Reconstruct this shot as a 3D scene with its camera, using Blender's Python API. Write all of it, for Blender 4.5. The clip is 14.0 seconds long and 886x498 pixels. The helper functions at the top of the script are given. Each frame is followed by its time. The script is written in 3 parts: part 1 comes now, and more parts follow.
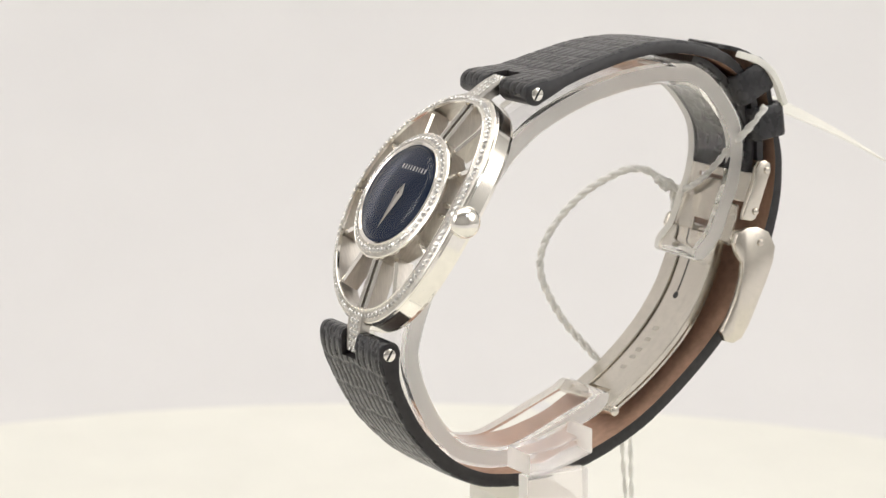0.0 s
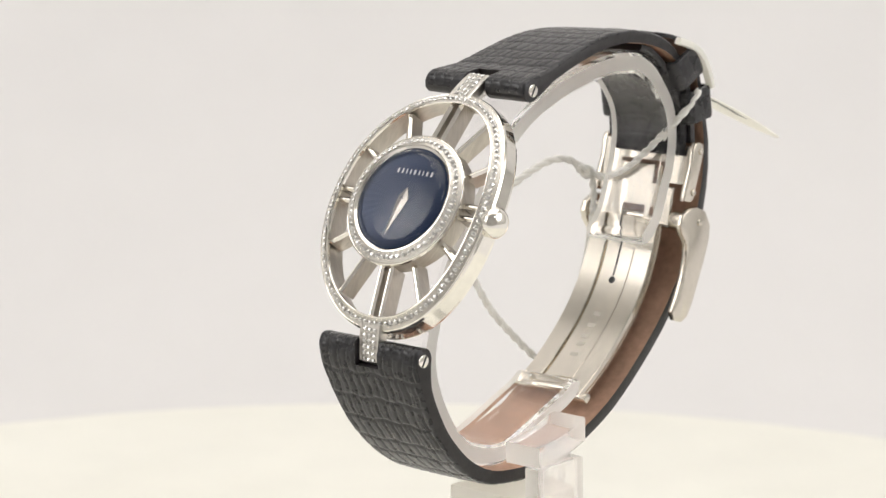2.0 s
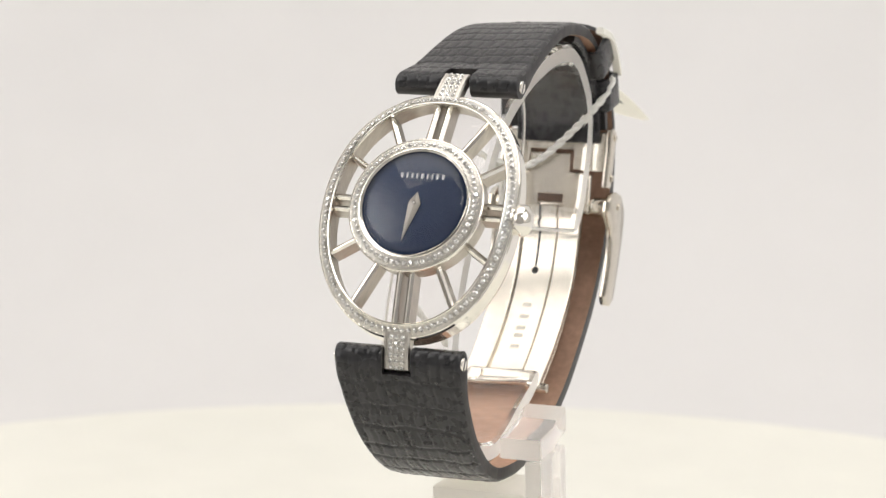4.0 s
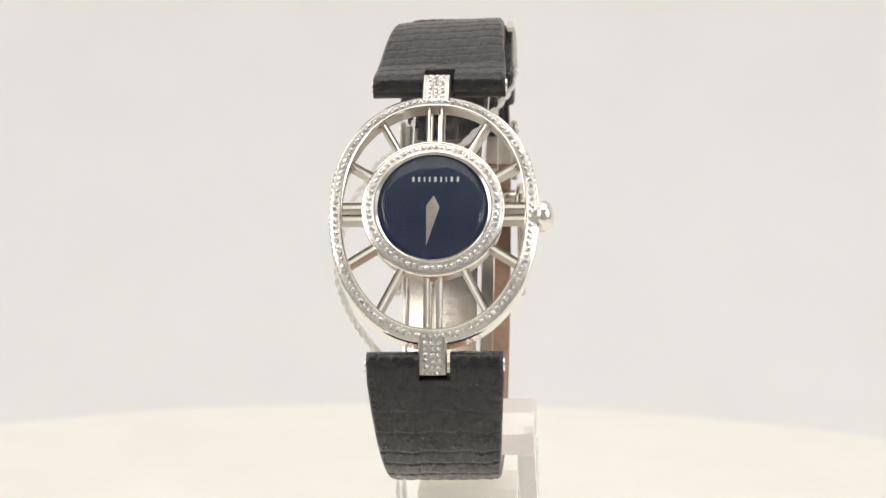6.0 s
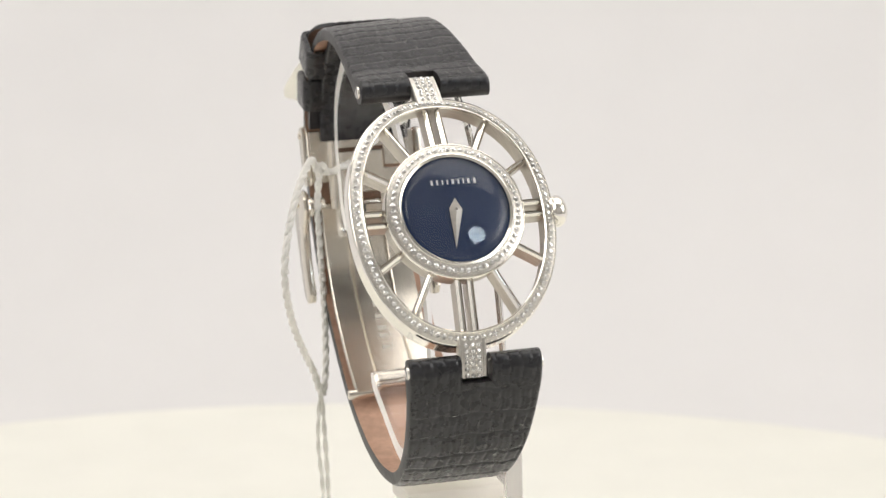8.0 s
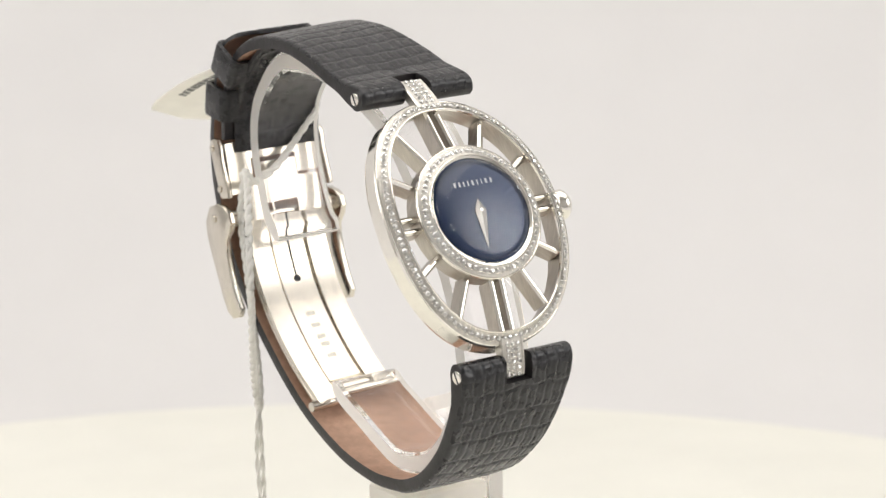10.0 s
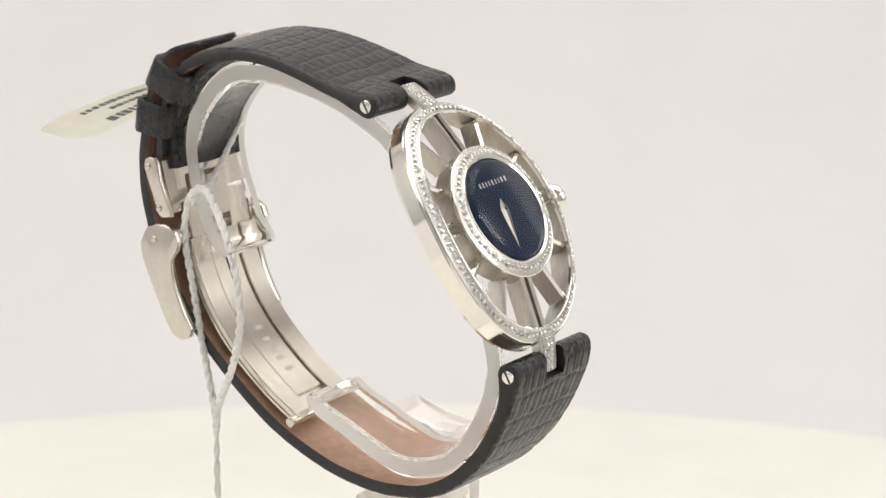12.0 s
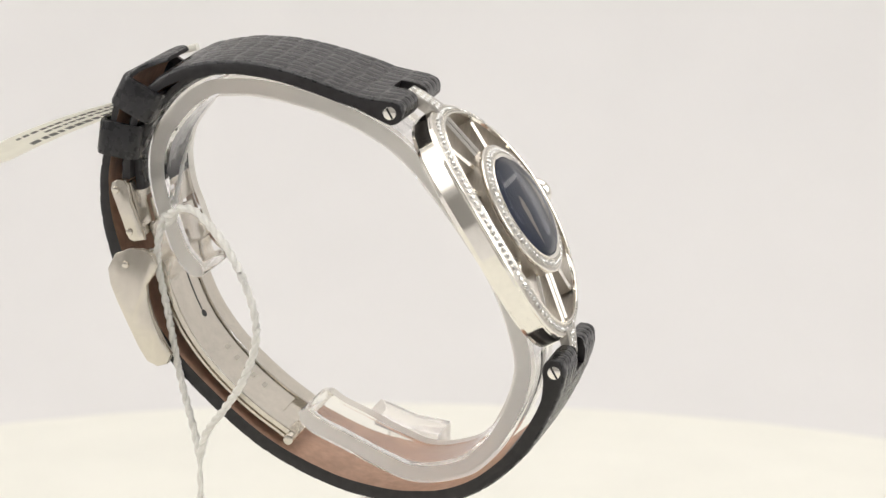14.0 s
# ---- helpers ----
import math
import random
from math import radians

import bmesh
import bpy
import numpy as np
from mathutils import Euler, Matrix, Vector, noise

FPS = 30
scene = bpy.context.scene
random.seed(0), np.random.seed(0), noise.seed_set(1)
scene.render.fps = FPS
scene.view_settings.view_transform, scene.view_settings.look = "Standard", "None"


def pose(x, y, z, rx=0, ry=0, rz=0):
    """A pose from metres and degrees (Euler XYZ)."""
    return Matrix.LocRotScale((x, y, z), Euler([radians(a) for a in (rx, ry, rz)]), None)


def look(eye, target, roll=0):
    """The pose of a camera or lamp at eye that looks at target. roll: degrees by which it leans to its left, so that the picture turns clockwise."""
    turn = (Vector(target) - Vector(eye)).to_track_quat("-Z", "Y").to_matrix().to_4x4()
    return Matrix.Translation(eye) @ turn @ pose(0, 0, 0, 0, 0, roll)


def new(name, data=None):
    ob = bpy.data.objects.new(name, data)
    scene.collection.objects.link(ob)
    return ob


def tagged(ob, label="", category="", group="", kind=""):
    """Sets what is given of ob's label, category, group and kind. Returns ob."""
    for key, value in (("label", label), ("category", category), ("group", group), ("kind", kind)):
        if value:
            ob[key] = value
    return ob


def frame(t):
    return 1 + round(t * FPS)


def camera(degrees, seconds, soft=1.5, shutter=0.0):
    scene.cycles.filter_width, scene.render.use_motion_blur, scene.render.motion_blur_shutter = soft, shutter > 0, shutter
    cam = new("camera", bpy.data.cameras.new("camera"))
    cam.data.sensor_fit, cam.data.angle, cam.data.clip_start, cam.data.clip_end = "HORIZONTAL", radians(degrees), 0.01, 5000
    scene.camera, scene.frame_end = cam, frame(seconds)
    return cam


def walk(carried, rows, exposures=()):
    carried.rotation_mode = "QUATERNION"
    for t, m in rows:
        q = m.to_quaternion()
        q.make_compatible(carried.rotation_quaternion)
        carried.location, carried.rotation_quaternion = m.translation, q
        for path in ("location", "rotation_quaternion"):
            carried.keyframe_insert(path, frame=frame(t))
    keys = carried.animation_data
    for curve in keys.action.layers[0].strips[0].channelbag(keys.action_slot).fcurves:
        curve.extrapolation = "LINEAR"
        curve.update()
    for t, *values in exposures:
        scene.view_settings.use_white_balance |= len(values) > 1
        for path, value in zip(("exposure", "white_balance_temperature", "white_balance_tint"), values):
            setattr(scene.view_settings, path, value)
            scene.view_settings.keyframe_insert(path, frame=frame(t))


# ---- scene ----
# The camera stands still; the turntable carries the watch round.
TABLE_Z = 0.174
EYE = Vector((-0.0037941, -0.40, TABLE_Z))
PITCH = 0.2258403
cam = camera(16.99, 14.0, soft=1.4)
AIM = look(EYE, EYE + Vector((0, math.cos(PITCH), -math.sin(PITCH))), roll=1.187)
cam.data.dof.use_dof, cam.data.dof.focus_distance, cam.data.dof.aperture_fstop = True, 0.408, 44.0
walk(cam, [(0.0, AIM), (14.0, AIM)])


def turn_at(t):
    """Angle of the turntable, in radians: it turns at a nearly even pace."""
    return radians(0.012 * (t - 6.0) ** 2 + 9.62 * (t - 6.0) - 4.742)


# The watch leans a little on its stand: axes across, through and up the loop.
ACROSS = Vector((0.9987, 0.0227, 0.0461)).normalized()
UPWARD = (Vector((0, 0, 1)) - ACROSS * ACROSS.z).normalized()
THROUGH = UPWARD.cross(ACROSS)
LEAN = Matrix((ACROSS, THROUGH, UPWARD)).transposed().to_4x4()
LEAN.translation = (-0.00041, 0, 0)
MM = 0.001


# ---- light ----
def area_lamp(name, place, target, size_x, size_y, watts, colour):
    data = bpy.data.lights.new(name, "AREA")
    data.shape, data.size, data.size_y = "RECTANGLE", size_x, size_y
    data.energy, data.color = watts, colour
    ob = new(name, data)
    ob.matrix_world = look(place, target)
    return ob


area_lamp("softbox_top", (0.0, 0.14, 1.30), (0.0, 0.14, 0), 1.9, 1.24, 13.0, (1.0, 0.975, 0.94))
LEFT = area_lamp("softbox_left", (-1.14, -0.34, 0.66), (0, 0.0, 0.08), 1.35, 1.25, 8.8, (1.0, 0.985, 0.97))
RIGHT = area_lamp("softbox_right", (1.14, -0.32, 0.64), (0, 0.0, 0.08), 1.35, 1.25, 9.0, (1.0, 0.985, 0.97))
for soft_lamp in (LEFT, RIGHT):
    # a softbox is bright in its middle and fades towards its cloth edges
    soft_lamp.data.use_nodes = True
    tree = soft_lamp.data.node_tree
    where = tree.nodes.new("ShaderNodeNewGeometry")
    span = tree.nodes.new("ShaderNodeVectorMath")
    span.operation = "DISTANCE"
    span.inputs[1].default_value = (0.5, 0.5, 0)
    fade = tree.nodes.new("ShaderNodeMapRange")
    fade.interpolation_type = "SMOOTHSTEP"
    fade.inputs[1].default_value, fade.inputs[2].default_value = 0.08, 0.5
    fade.inputs[3].default_value, fade.inputs[4].default_value = 2.3, 0.0
    tree.links.new(where.outputs["Parametric"], span.inputs[0])
    tree.links.new(span.outputs["Value"], fade.inputs[0])
    tree.links.new(fade.outputs[0], tree.nodes["Emission"].inputs["Strength"])
SMALL = area_lamp("small_lamp", (0.666, -0.726, 0.82), (0, 0, 0.08), 0.15, 0.15, 0.8, (0.74, 0.87, 1.0))
SMALL.data.shape = "DISK"
world = bpy.data.worlds.new("room_air")
world.use_nodes = True
world.node_tree.nodes["Background"].inputs[0].default_value = (1, 0.98, 0.95, 1)
world.node_tree.nodes["Background"].inputs[1].default_value = 0.3
scene.world = world
scene.view_settings.exposure = -0.01


# ---- materials ----
def material(name, colour, rough=0.5, metal=0.0, grain=0.0, grain_scale=400.0, bump=0.0, bump_scale=600.0, mottle=0.0,
             mottle_scale=40.0, trans=0.0, ior=1.45, coat=0.0, sheen=0.0, stretch=None, bump_dist=0.0001):
    """A principled surface with colour grain at two scales, roughness variation and fine relief."""
    m = bpy.data.materials.new(name)
    m.use_nodes = True
    nt = m.node_tree
    b = nt.nodes["Principled BSDF"]
    b.inputs["Base Color"].default_value = (*colour, 1)
    b.inputs["Roughness"].default_value = rough
    b.inputs["Metallic"].default_value = metal
    b.inputs["Transmission Weight"].default_value = trans
    b.inputs["IOR"].default_value = ior
    b.inputs["Coat Weight"].default_value = coat
    b.inputs["Coat Roughness"].default_value = 0.15
    b.inputs["Sheen Weight"].default_value = sheen
    co = nt.nodes.new("ShaderNodeTexCoord")
    source = co.outputs["Object"]
    if stretch:
        mp = nt.nodes.new("ShaderNodeMapping")
        mp.inputs["Scale"].default_value = stretch
        nt.links.new(source, mp.inputs["Vector"])
        source = mp.outputs["Vector"]

    def noise_node(scale, detail):
        n = nt.nodes.new("ShaderNodeTexNoise")
        n.inputs["Scale"].default_value, n.inputs["Detail"].default_value = scale, detail
        nt.links.new(source, n.inputs["Vector"])
        return n

    if grain or mottle:
        last = None
        for amount, scale in ((grain, grain_scale), (mottle, mottle_scale)):
            if not amount:
                continue
            n = noise_node(scale, 4)
            mr = nt.nodes.new("ShaderNodeMapRange")
            mr.inputs[1].default_value, mr.inputs[2].default_value = 0.3, 0.7
            mr.inputs[3].default_value, mr.inputs[4].default_value = 1 - amount, 1 + amount
            nt.links.new(n.outputs[0], mr.inputs[0])
            mix = nt.nodes.new("ShaderNodeMix")
            mix.data_type, mix.blend_type = "RGBA", "MULTIPLY"
            mix.inputs[0].default_value = 1
            if last is None:
                mix.inputs[6].default_value = (*colour, 1)
            else:
                nt.links.new(last, mix.inputs[6])
            nt.links.new(mr.outputs[0], mix.inputs[7])
            last = mix.outputs[2]
        nt.links.new(last, b.inputs["Base Color"])
        rr = nt.nodes.new("ShaderNodeMapRange")
        rr.inputs[3].default_value, rr.inputs[4].default_value = max(rough * 0.8, 0.02), min(rough * 1.25, 1)
        nt.links.new(noise_node(grain_scale * 0.6, 3).outputs[0], rr.inputs[0])
        nt.links.new(rr.outputs[0], b.inputs["Roughness"])
    if bump:
        bp = nt.nodes.new("ShaderNodeBump")
        bp.inputs["Strength"].default_value, bp.inputs["Distance"].default_value = bump, bump_dist
        nt.links.new(noise_node(bump_scale, 5).outputs[0], bp.inputs["Height"])
        nt.links.new(bp.outputs[0], b.inputs["Normal"])
    return m


STEEL = material("polished_steel", (0.90, 0.87, 0.81), 0.10, 1.0, grain=0.03, grain_scale=900, mottle=0.03, mottle_scale=120)
SATIN = material("satin_steel", (0.82, 0.79, 0.73), 0.30, 1.0, grain=0.06, grain_scale=700, bump=0.15, bump_scale=900, stretch=(1, 6, 1))
CLASP_STEEL = material("clasp_steel", (0.70, 0.655, 0.58), 0.22, 1.0, grain=0.05, grain_scale=800, mottle=0.05, mottle_scale=140, bump=0.05, bump_scale=900)
PAVE = material("pave_setting", (0.64, 0.61, 0.56), 0.30, 1.0, grain=0.10, grain_scale=1500, bump=0.5, bump_scale=2200)
DIAMOND = material("diamond", (0.99, 0.98, 0.96), 0.03, 0.35, trans=0.7, ior=2.4)
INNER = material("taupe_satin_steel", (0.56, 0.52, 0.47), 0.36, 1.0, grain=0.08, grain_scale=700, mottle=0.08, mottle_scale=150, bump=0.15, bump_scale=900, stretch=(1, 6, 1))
LEATHER = material("black_lizard_leather", (0.021, 0.0205, 0.0225), 0.27, coat=0.15, grain=0.25, grain_scale=1200, mottle=0.3, mottle_scale=180, bump=0.25, bump_scale=1800)
LEATHER.node_tree.nodes["Principled BSDF"].inputs["Specular IOR Level"].default_value = 0.42
# also painted over shaded parts of the tan lining
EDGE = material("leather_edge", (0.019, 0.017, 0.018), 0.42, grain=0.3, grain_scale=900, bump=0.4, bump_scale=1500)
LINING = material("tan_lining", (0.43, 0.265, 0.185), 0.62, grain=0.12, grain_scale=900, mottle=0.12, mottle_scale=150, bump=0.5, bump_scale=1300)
ACRYLIC = material("clear_acrylic", (0.998, 0.988, 0.986), 0.02, trans=1.0, ior=1.31)
FROST = material("acrylic_cut_edge", (0.99, 0.955, 0.945), 0.42, trans=0.5, ior=1.3, bump=0.3, bump_scale=700, grain=0.03)
MILKY = material("milky_acrylic", (0.985, 0.955, 0.935), 0.10, trans=0.8, ior=1.3, bump=0.15, bump_scale=300, grain=0.02)
DIAL = material("navy_dial", (0.014, 0.030, 0.080), 0.28, 0.6, coat=0.7)
WHITE_INK = material("white_print", (0.74, 0.74, 0.76), 0.5, grain=0.03)
GREY_INK = material("grey_print", (0.13, 0.13, 0.13), 0.7, grain=0.1)
ENGRAVED = material("engraved_mark", (0.56, 0.53, 0.47), 0.4, 1.0, grain=0.1)
# stands for the shade in slots, which are not cut into the steel
SHADOW_GAP = material("slot_shade", (0.05, 0.05, 0.05), 0.5, 0.8, grain=0.1)
PAPER = material("tag_paper", (0.95, 0.935, 0.885), 0.6, grain=0.03, mottle=0.03, mottle_scale=200, bump=0.2, bump_scale=900)
CORD = material("cotton_cord", (0.97, 0.955, 0.91), 0.85, grain=0.05, grain_scale=1500, bump=0.3, bump_scale=2500, sheen=0.4)
for fibre, share in ((CORD, 0.25), (PAPER, 0.42), (FROST, 0.6)):
    # thin pale fibre lets light through
    nt = fibre.node_tree
    thru, blend = nt.nodes.new("ShaderNodeBsdfTranslucent"), nt.nodes.new("ShaderNodeMixShader")
    thru.inputs["Color"].default_value = (0.96, 0.94, 0.88, 1)
    blend.inputs[0].default_value = share
    nt.links.new(nt.nodes["Principled BSDF"].outputs[0], blend.inputs[1])
    nt.links.new(thru.outputs[0], blend.inputs[2])
    nt.links.new(blend.outputs[0], nt.nodes["Material Output"].inputs["Surface"])
CREAM = material("cream_platter", (0.745, 0.73, 0.665), 0.75, grain=0.02, grain_scale=60, mottle=0.03, mottle_scale=9, bump=0.15, bump_scale=300)
SWEEP = material("grey_paper_sweep", (0.685, 0.669, 0.66), 0.85, grain=0.012, grain_scale=30, mottle=0.02, mottle_scale=3, bump=0.1, bump_scale=200)
# tone of the unseen front wall, set for its bounce and reflections
FRONT_FILL = material("front_fill_paint", (0.45, 0.44, 0.425), 0.8, grain=0.05, grain_scale=20, mottle=0.08, mottle_scale=2)
ROOM = material("room_paint", (0.72, 0.71, 0.69), 0.8, grain=0.03, grain_scale=20, mottle=0.05, mottle_scale=2)


def clear_sheet(name, ior):
    """Thin clear glass: see-through, with a mirror gloss that grows at grazing angles."""
    m = bpy.data.materials.new(name)
    m.use_nodes = True
    nt = m.node_tree
    nt.nodes.remove(nt.nodes["Principled BSDF"])
    clear, gloss = nt.nodes.new("ShaderNodeBsdfTransparent"), nt.nodes.new("ShaderNodeBsdfGlossy")
    gloss.inputs["Roughness"].default_value = 0.0
    fres = nt.nodes.new("ShaderNodeFresnel")
    fres.inputs["IOR"].default_value = ior
    shine = nt.nodes.new("ShaderNodeMixShader")
    nt.links.new(fres.outputs[0], shine.inputs[0])
    nt.links.new(clear.outputs[0], shine.inputs[1])
    nt.links.new(gloss.outputs[0], shine.inputs[2])
    nt.links.new(shine.outputs[0], nt.nodes["Material Output"].inputs["Surface"])
    return m


GLASS = clear_sheet("crystal_glass", 1.5)


# ---- mesh helpers ----
def mesh_from(name, verts, faces, mats, face_mats=None, smooth=None, parent=None, label=""):
    me = bpy.data.meshes.new(name)
    me.from_pydata([tuple(float(c) for c in v) for v in verts], [], faces)
    for m in mats:
        me.materials.append(m)
    if face_mats is not None:
        me.polygons.foreach_set("material_index", list(face_mats))
    if smooth is not None:
        me.polygons.foreach_set("use_smooth", [True] * len(me.polygons))
    me.update()
    if smooth is not None and smooth < 180:
        me.set_sharp_from_angle(angle=radians(smooth))
    ob = new(name, me)
    if parent:
        ob.parent = parent
    return tagged(ob, label) if label else ob


def part(name, bm, mat, parent, label="", smooth=35):
    bmesh.ops.recalc_face_normals(bm, faces=bm.faces)
    me = bpy.data.meshes.new(name)
    bm.to_mesh(me)
    bm.free()
    me.materials.append(mat)
    me.polygons.foreach_set("use_smooth", [True] * len(me.polygons))
    me.set_sharp_from_angle(angle=radians(smooth))
    ob = new(name, me)
    ob.parent = parent
    return tagged(ob, label) if label else ob


def spline(points, step):
    """An even run of points along a smooth curve through the given ones."""
    p = np.array(points, float)
    p = np.vstack([2 * p[0] - p[1], p, 2 * p[-1] - p[-2]])
    fine = []
    for i in range(1, len(p) - 2):
        t = np.linspace(0, 1, 40, endpoint=False)[:, None]
        a, b, c, d = p[i - 1], p[i], p[i + 1], p[i + 2]
        fine.append(0.5 * (2 * b + (c - a) * t + (2 * a - 5 * b + 4 * c - d) * t ** 2 + (3 * b - a - 3 * c + d) * t ** 3))
    fine = np.vstack([*fine, p[-2][None]])
    s = np.concatenate([[0], np.cumsum(np.linalg.norm(np.diff(fine, axis=0), axis=1))])
    n = max(2, int(round(s[-1] / step)) + 1)
    at = np.linspace(0, s[-1], n)
    return np.stack([np.interp(at, s, fine[:, k]) for k in range(p.shape[1])], 1), at


def rounded_box(lo, hi, bevel, segments=2):
    bm = bmesh.new()
    bmesh.ops.create_cube(bm, size=1)
    lo, hi = Vector(lo), Vector(hi)
    for v in bm.verts:
        v.co = Vector([(lo[k] + hi[k]) / 2 + v.co[k] * (hi[k] - lo[k]) for k in range(3)])
    if bevel:
        bmesh.ops.bevel(bm, geom=bm.edges[:], offset=bevel, segments=segments, affect="EDGES", profile=0.5)
    return bm


def plate(outline, u0, u1, bevel=0.0):
    """A flat plate of that outline in the (through, up) plane, between u0 and u1 across; millimetres."""
    bm = bmesh.new()
    face = bm.faces.new([bm.verts.new((u0 * MM, a * MM, b * MM)) for a, b in outline])
    out = bmesh.ops.extrude_face_region(bm, geom=[face])
    for v in out["geom"]:
        if isinstance(v, bmesh.types.BMVert):
            v.co.x = u1 * MM
    if bevel:
        bmesh.ops.recalc_face_normals(bm, faces=bm.faces)
        rim = [e for e in bm.edges if abs(e.verts[0].co.x - e.verts[1].co.x) < 1e-9]
        bmesh.ops.bevel(bm, geom=rim, offset=bevel * MM, segments=2, affect="EDGES", profile=0.5)
    return bm


def rod(a, b, radius, sides=16, bevel=0.0):
    a, b = Vector(a), Vector(b)
    bm = bmesh.new()
    bmesh.ops.create_cone(bm, cap_ends=True, segments=sides, radius1=radius, radius2=radius, depth=(b - a).length)
    if bevel:
        rim = [e for e in bm.edges if abs(e.verts[0].co.z - e.verts[1].co.z) < 1e-9]
        bmesh.ops.bevel(bm, geom=rim, offset=bevel, segments=2, affect="EDGES", profile=0.5)
    bm.transform(Matrix.Translation((a + b) / 2) @ (b - a).to_track_quat("Z", "Y").to_matrix().to_4x4())
    return bm


def band(name, points, half_width, thick, mats, parent, label="", side=1, scales=None, notch=0.0, step=0.22, nose=0.0, tail=0.0, across=92, rows=(3.0, 4.2), shade_span=(0, 0)):
    """A strip swept along a curve in the (through, up) plane: a grained outer face, a lining and closed edges; millimetres.
    half_width and thick are functions of the way along it; scales: depth of the scale joints; notch: a slot cut into its start."""
    mid, s = spline(points, step)
    tan = np.gradient(mid, axis=0)
    tan /= np.linalg.norm(tan, axis=1)[:, None]
    nor = np.stack([-tan[:, 1], tan[:, 0]], 1) * side
    n, w = len(s), np.linspace(-1, 1, across)
    hw = np.array([half_width(a) for a in s])
    th = np.array([thick(a) for a in s])
    if nose:
        k = s < nose
        th[k] = th[k] * np.sqrt(np.maximum(1 - (1 - s[k] / nose) ** 2, 0.02))
    if tail:
        e = s[-1] - s
        k = e < tail
        hw[k] = hw[k] * np.sqrt(np.maximum(1 - (1 - e[k] / tail) ** 2 * 0.75, 0.02))
    U = hw[:, None] * w[None, :]
    S = np.repeat(s[:, None], across, 1)
    dip = np.zeros_like(U)
    if scales:
        rng = np.random.RandomState(int(s[-1] * 10))
        cuts = np.cumsum(np.concatenate([[1.5], rng.uniform(*rows, 80)]))
        warp = 0.16 * np.sin(U * 1.3 + S * 0.2) + 0.12 * np.sin(U * 0.55 + 1.0)
        SS = S + warp
        row = np.searchsorted(cuts, SS)
        lo = np.where(row > 0, cuts[np.maximum(row - 1, 0)], 0)
        ds = np.minimum(np.abs(SS - lo), np.abs(cuts[np.minimum(row, len(cuts) - 1)] - SS))
        wide, off = rng.uniform(1.45, 1.85, 90), rng.uniform(0, 1.5, 90)
        ph = (U + 0.10 * np.sin(SS * 2.2 + row) + off[row]) / wide[row]
        jit = 0.12 * np.sin(np.round(ph) * 12.9898 + row * 4.1)
        du = np.abs(ph - np.round(ph) - jit) * wide[row]
        dip = scales * np.maximum(np.exp(-(ds / 0.24) ** 2), (0.6 + 0.8 * np.exp(-S / 2.0)) * np.exp(-(du / 0.17) ** 2))
        cell = np.sin(np.floor(ph + 0.5 - jit) * 78.233 + row * 37.7) * 0.5
        dip = dip + 0.03 * cell * scales / 0.16 + 0.03 * (ph - np.round(ph)) * scales / 0.16
        dip = dip * np.clip((0.985 - np.abs(w)) / 0.05, 0.12, 1)[None, :]
    crown = 0.25 * (1 - np.abs(w) ** 4)[None, :] * np.minimum(th, 2.0)[:, None] * 0.5
    soft = 0.35 * np.clip((np.abs(w) - 0.94) / 0.06, 0, 1)[None, :] ** 2
    top = th[:, None] / 2 + crown * 0.6 - soft - dip
    bot = -th[:, None] / 2 + 0 * U
    V = []
    for lift in (top, bot):
        a = mid[:, 0][:, None] + nor[:, 0][:, None] * lift
        b = mid[:, 1][:, None] + nor[:, 1][:, None] * lift
        V.append(np.stack([U, a, b], 2).reshape(-1, 3))
    V = np.vstack(V) * MM
    M = n * across
    keep = np.ones((n - 1, across - 1), bool)
    if notch:
        uc = (U[:-1, :-1] + U[1:, 1:]) / 2
        keep &= ~((np.abs(uc) < 2.1) & (S[:-1, :-1] < notch))
    ii, jj = np.nonzero(keep)
    q = ii * across + jj
    faces = np.concatenate([np.stack([q, q + 1, q + across + 1, q + across], 1), np.stack([q + M, q + M + across, q + M + across + 1, q + M + 1], 1)])
    # lining painted black by the lug for dark reflections, and in shaded spans
    fm = [0] * len(q) + [2 if notch and (s[i] < 17 or shade_span[0] < s[i] < shade_span[1]) else 1 for i in ii]
    pad = np.zeros((n + 1, across + 1), bool)
    pad[1:-1, 1:-1] = keep
    walls = []
    for di, dj, a, b in ((-1, 0, 0, 1), (1, 0, across + 1, across), (0, -1, across, 0), (0, 1, 1, across + 1)):
        out = ~pad[1 + ii + di, 1 + jj + dj]
        k = q[out]
        walls.append(np.stack([k + b, k + a, k + a + M, k + b + M], 1))
    walls = np.vstack(walls)
    faces = np.vstack([faces, walls])
    fm += [2] * len(walls)
    if side < 0:
        faces = faces[:, ::-1]
    return mesh_from(name, V, [tuple(int(c) for c in f) for f in faces], mats, fm, smooth=50, parent=parent, label=label)


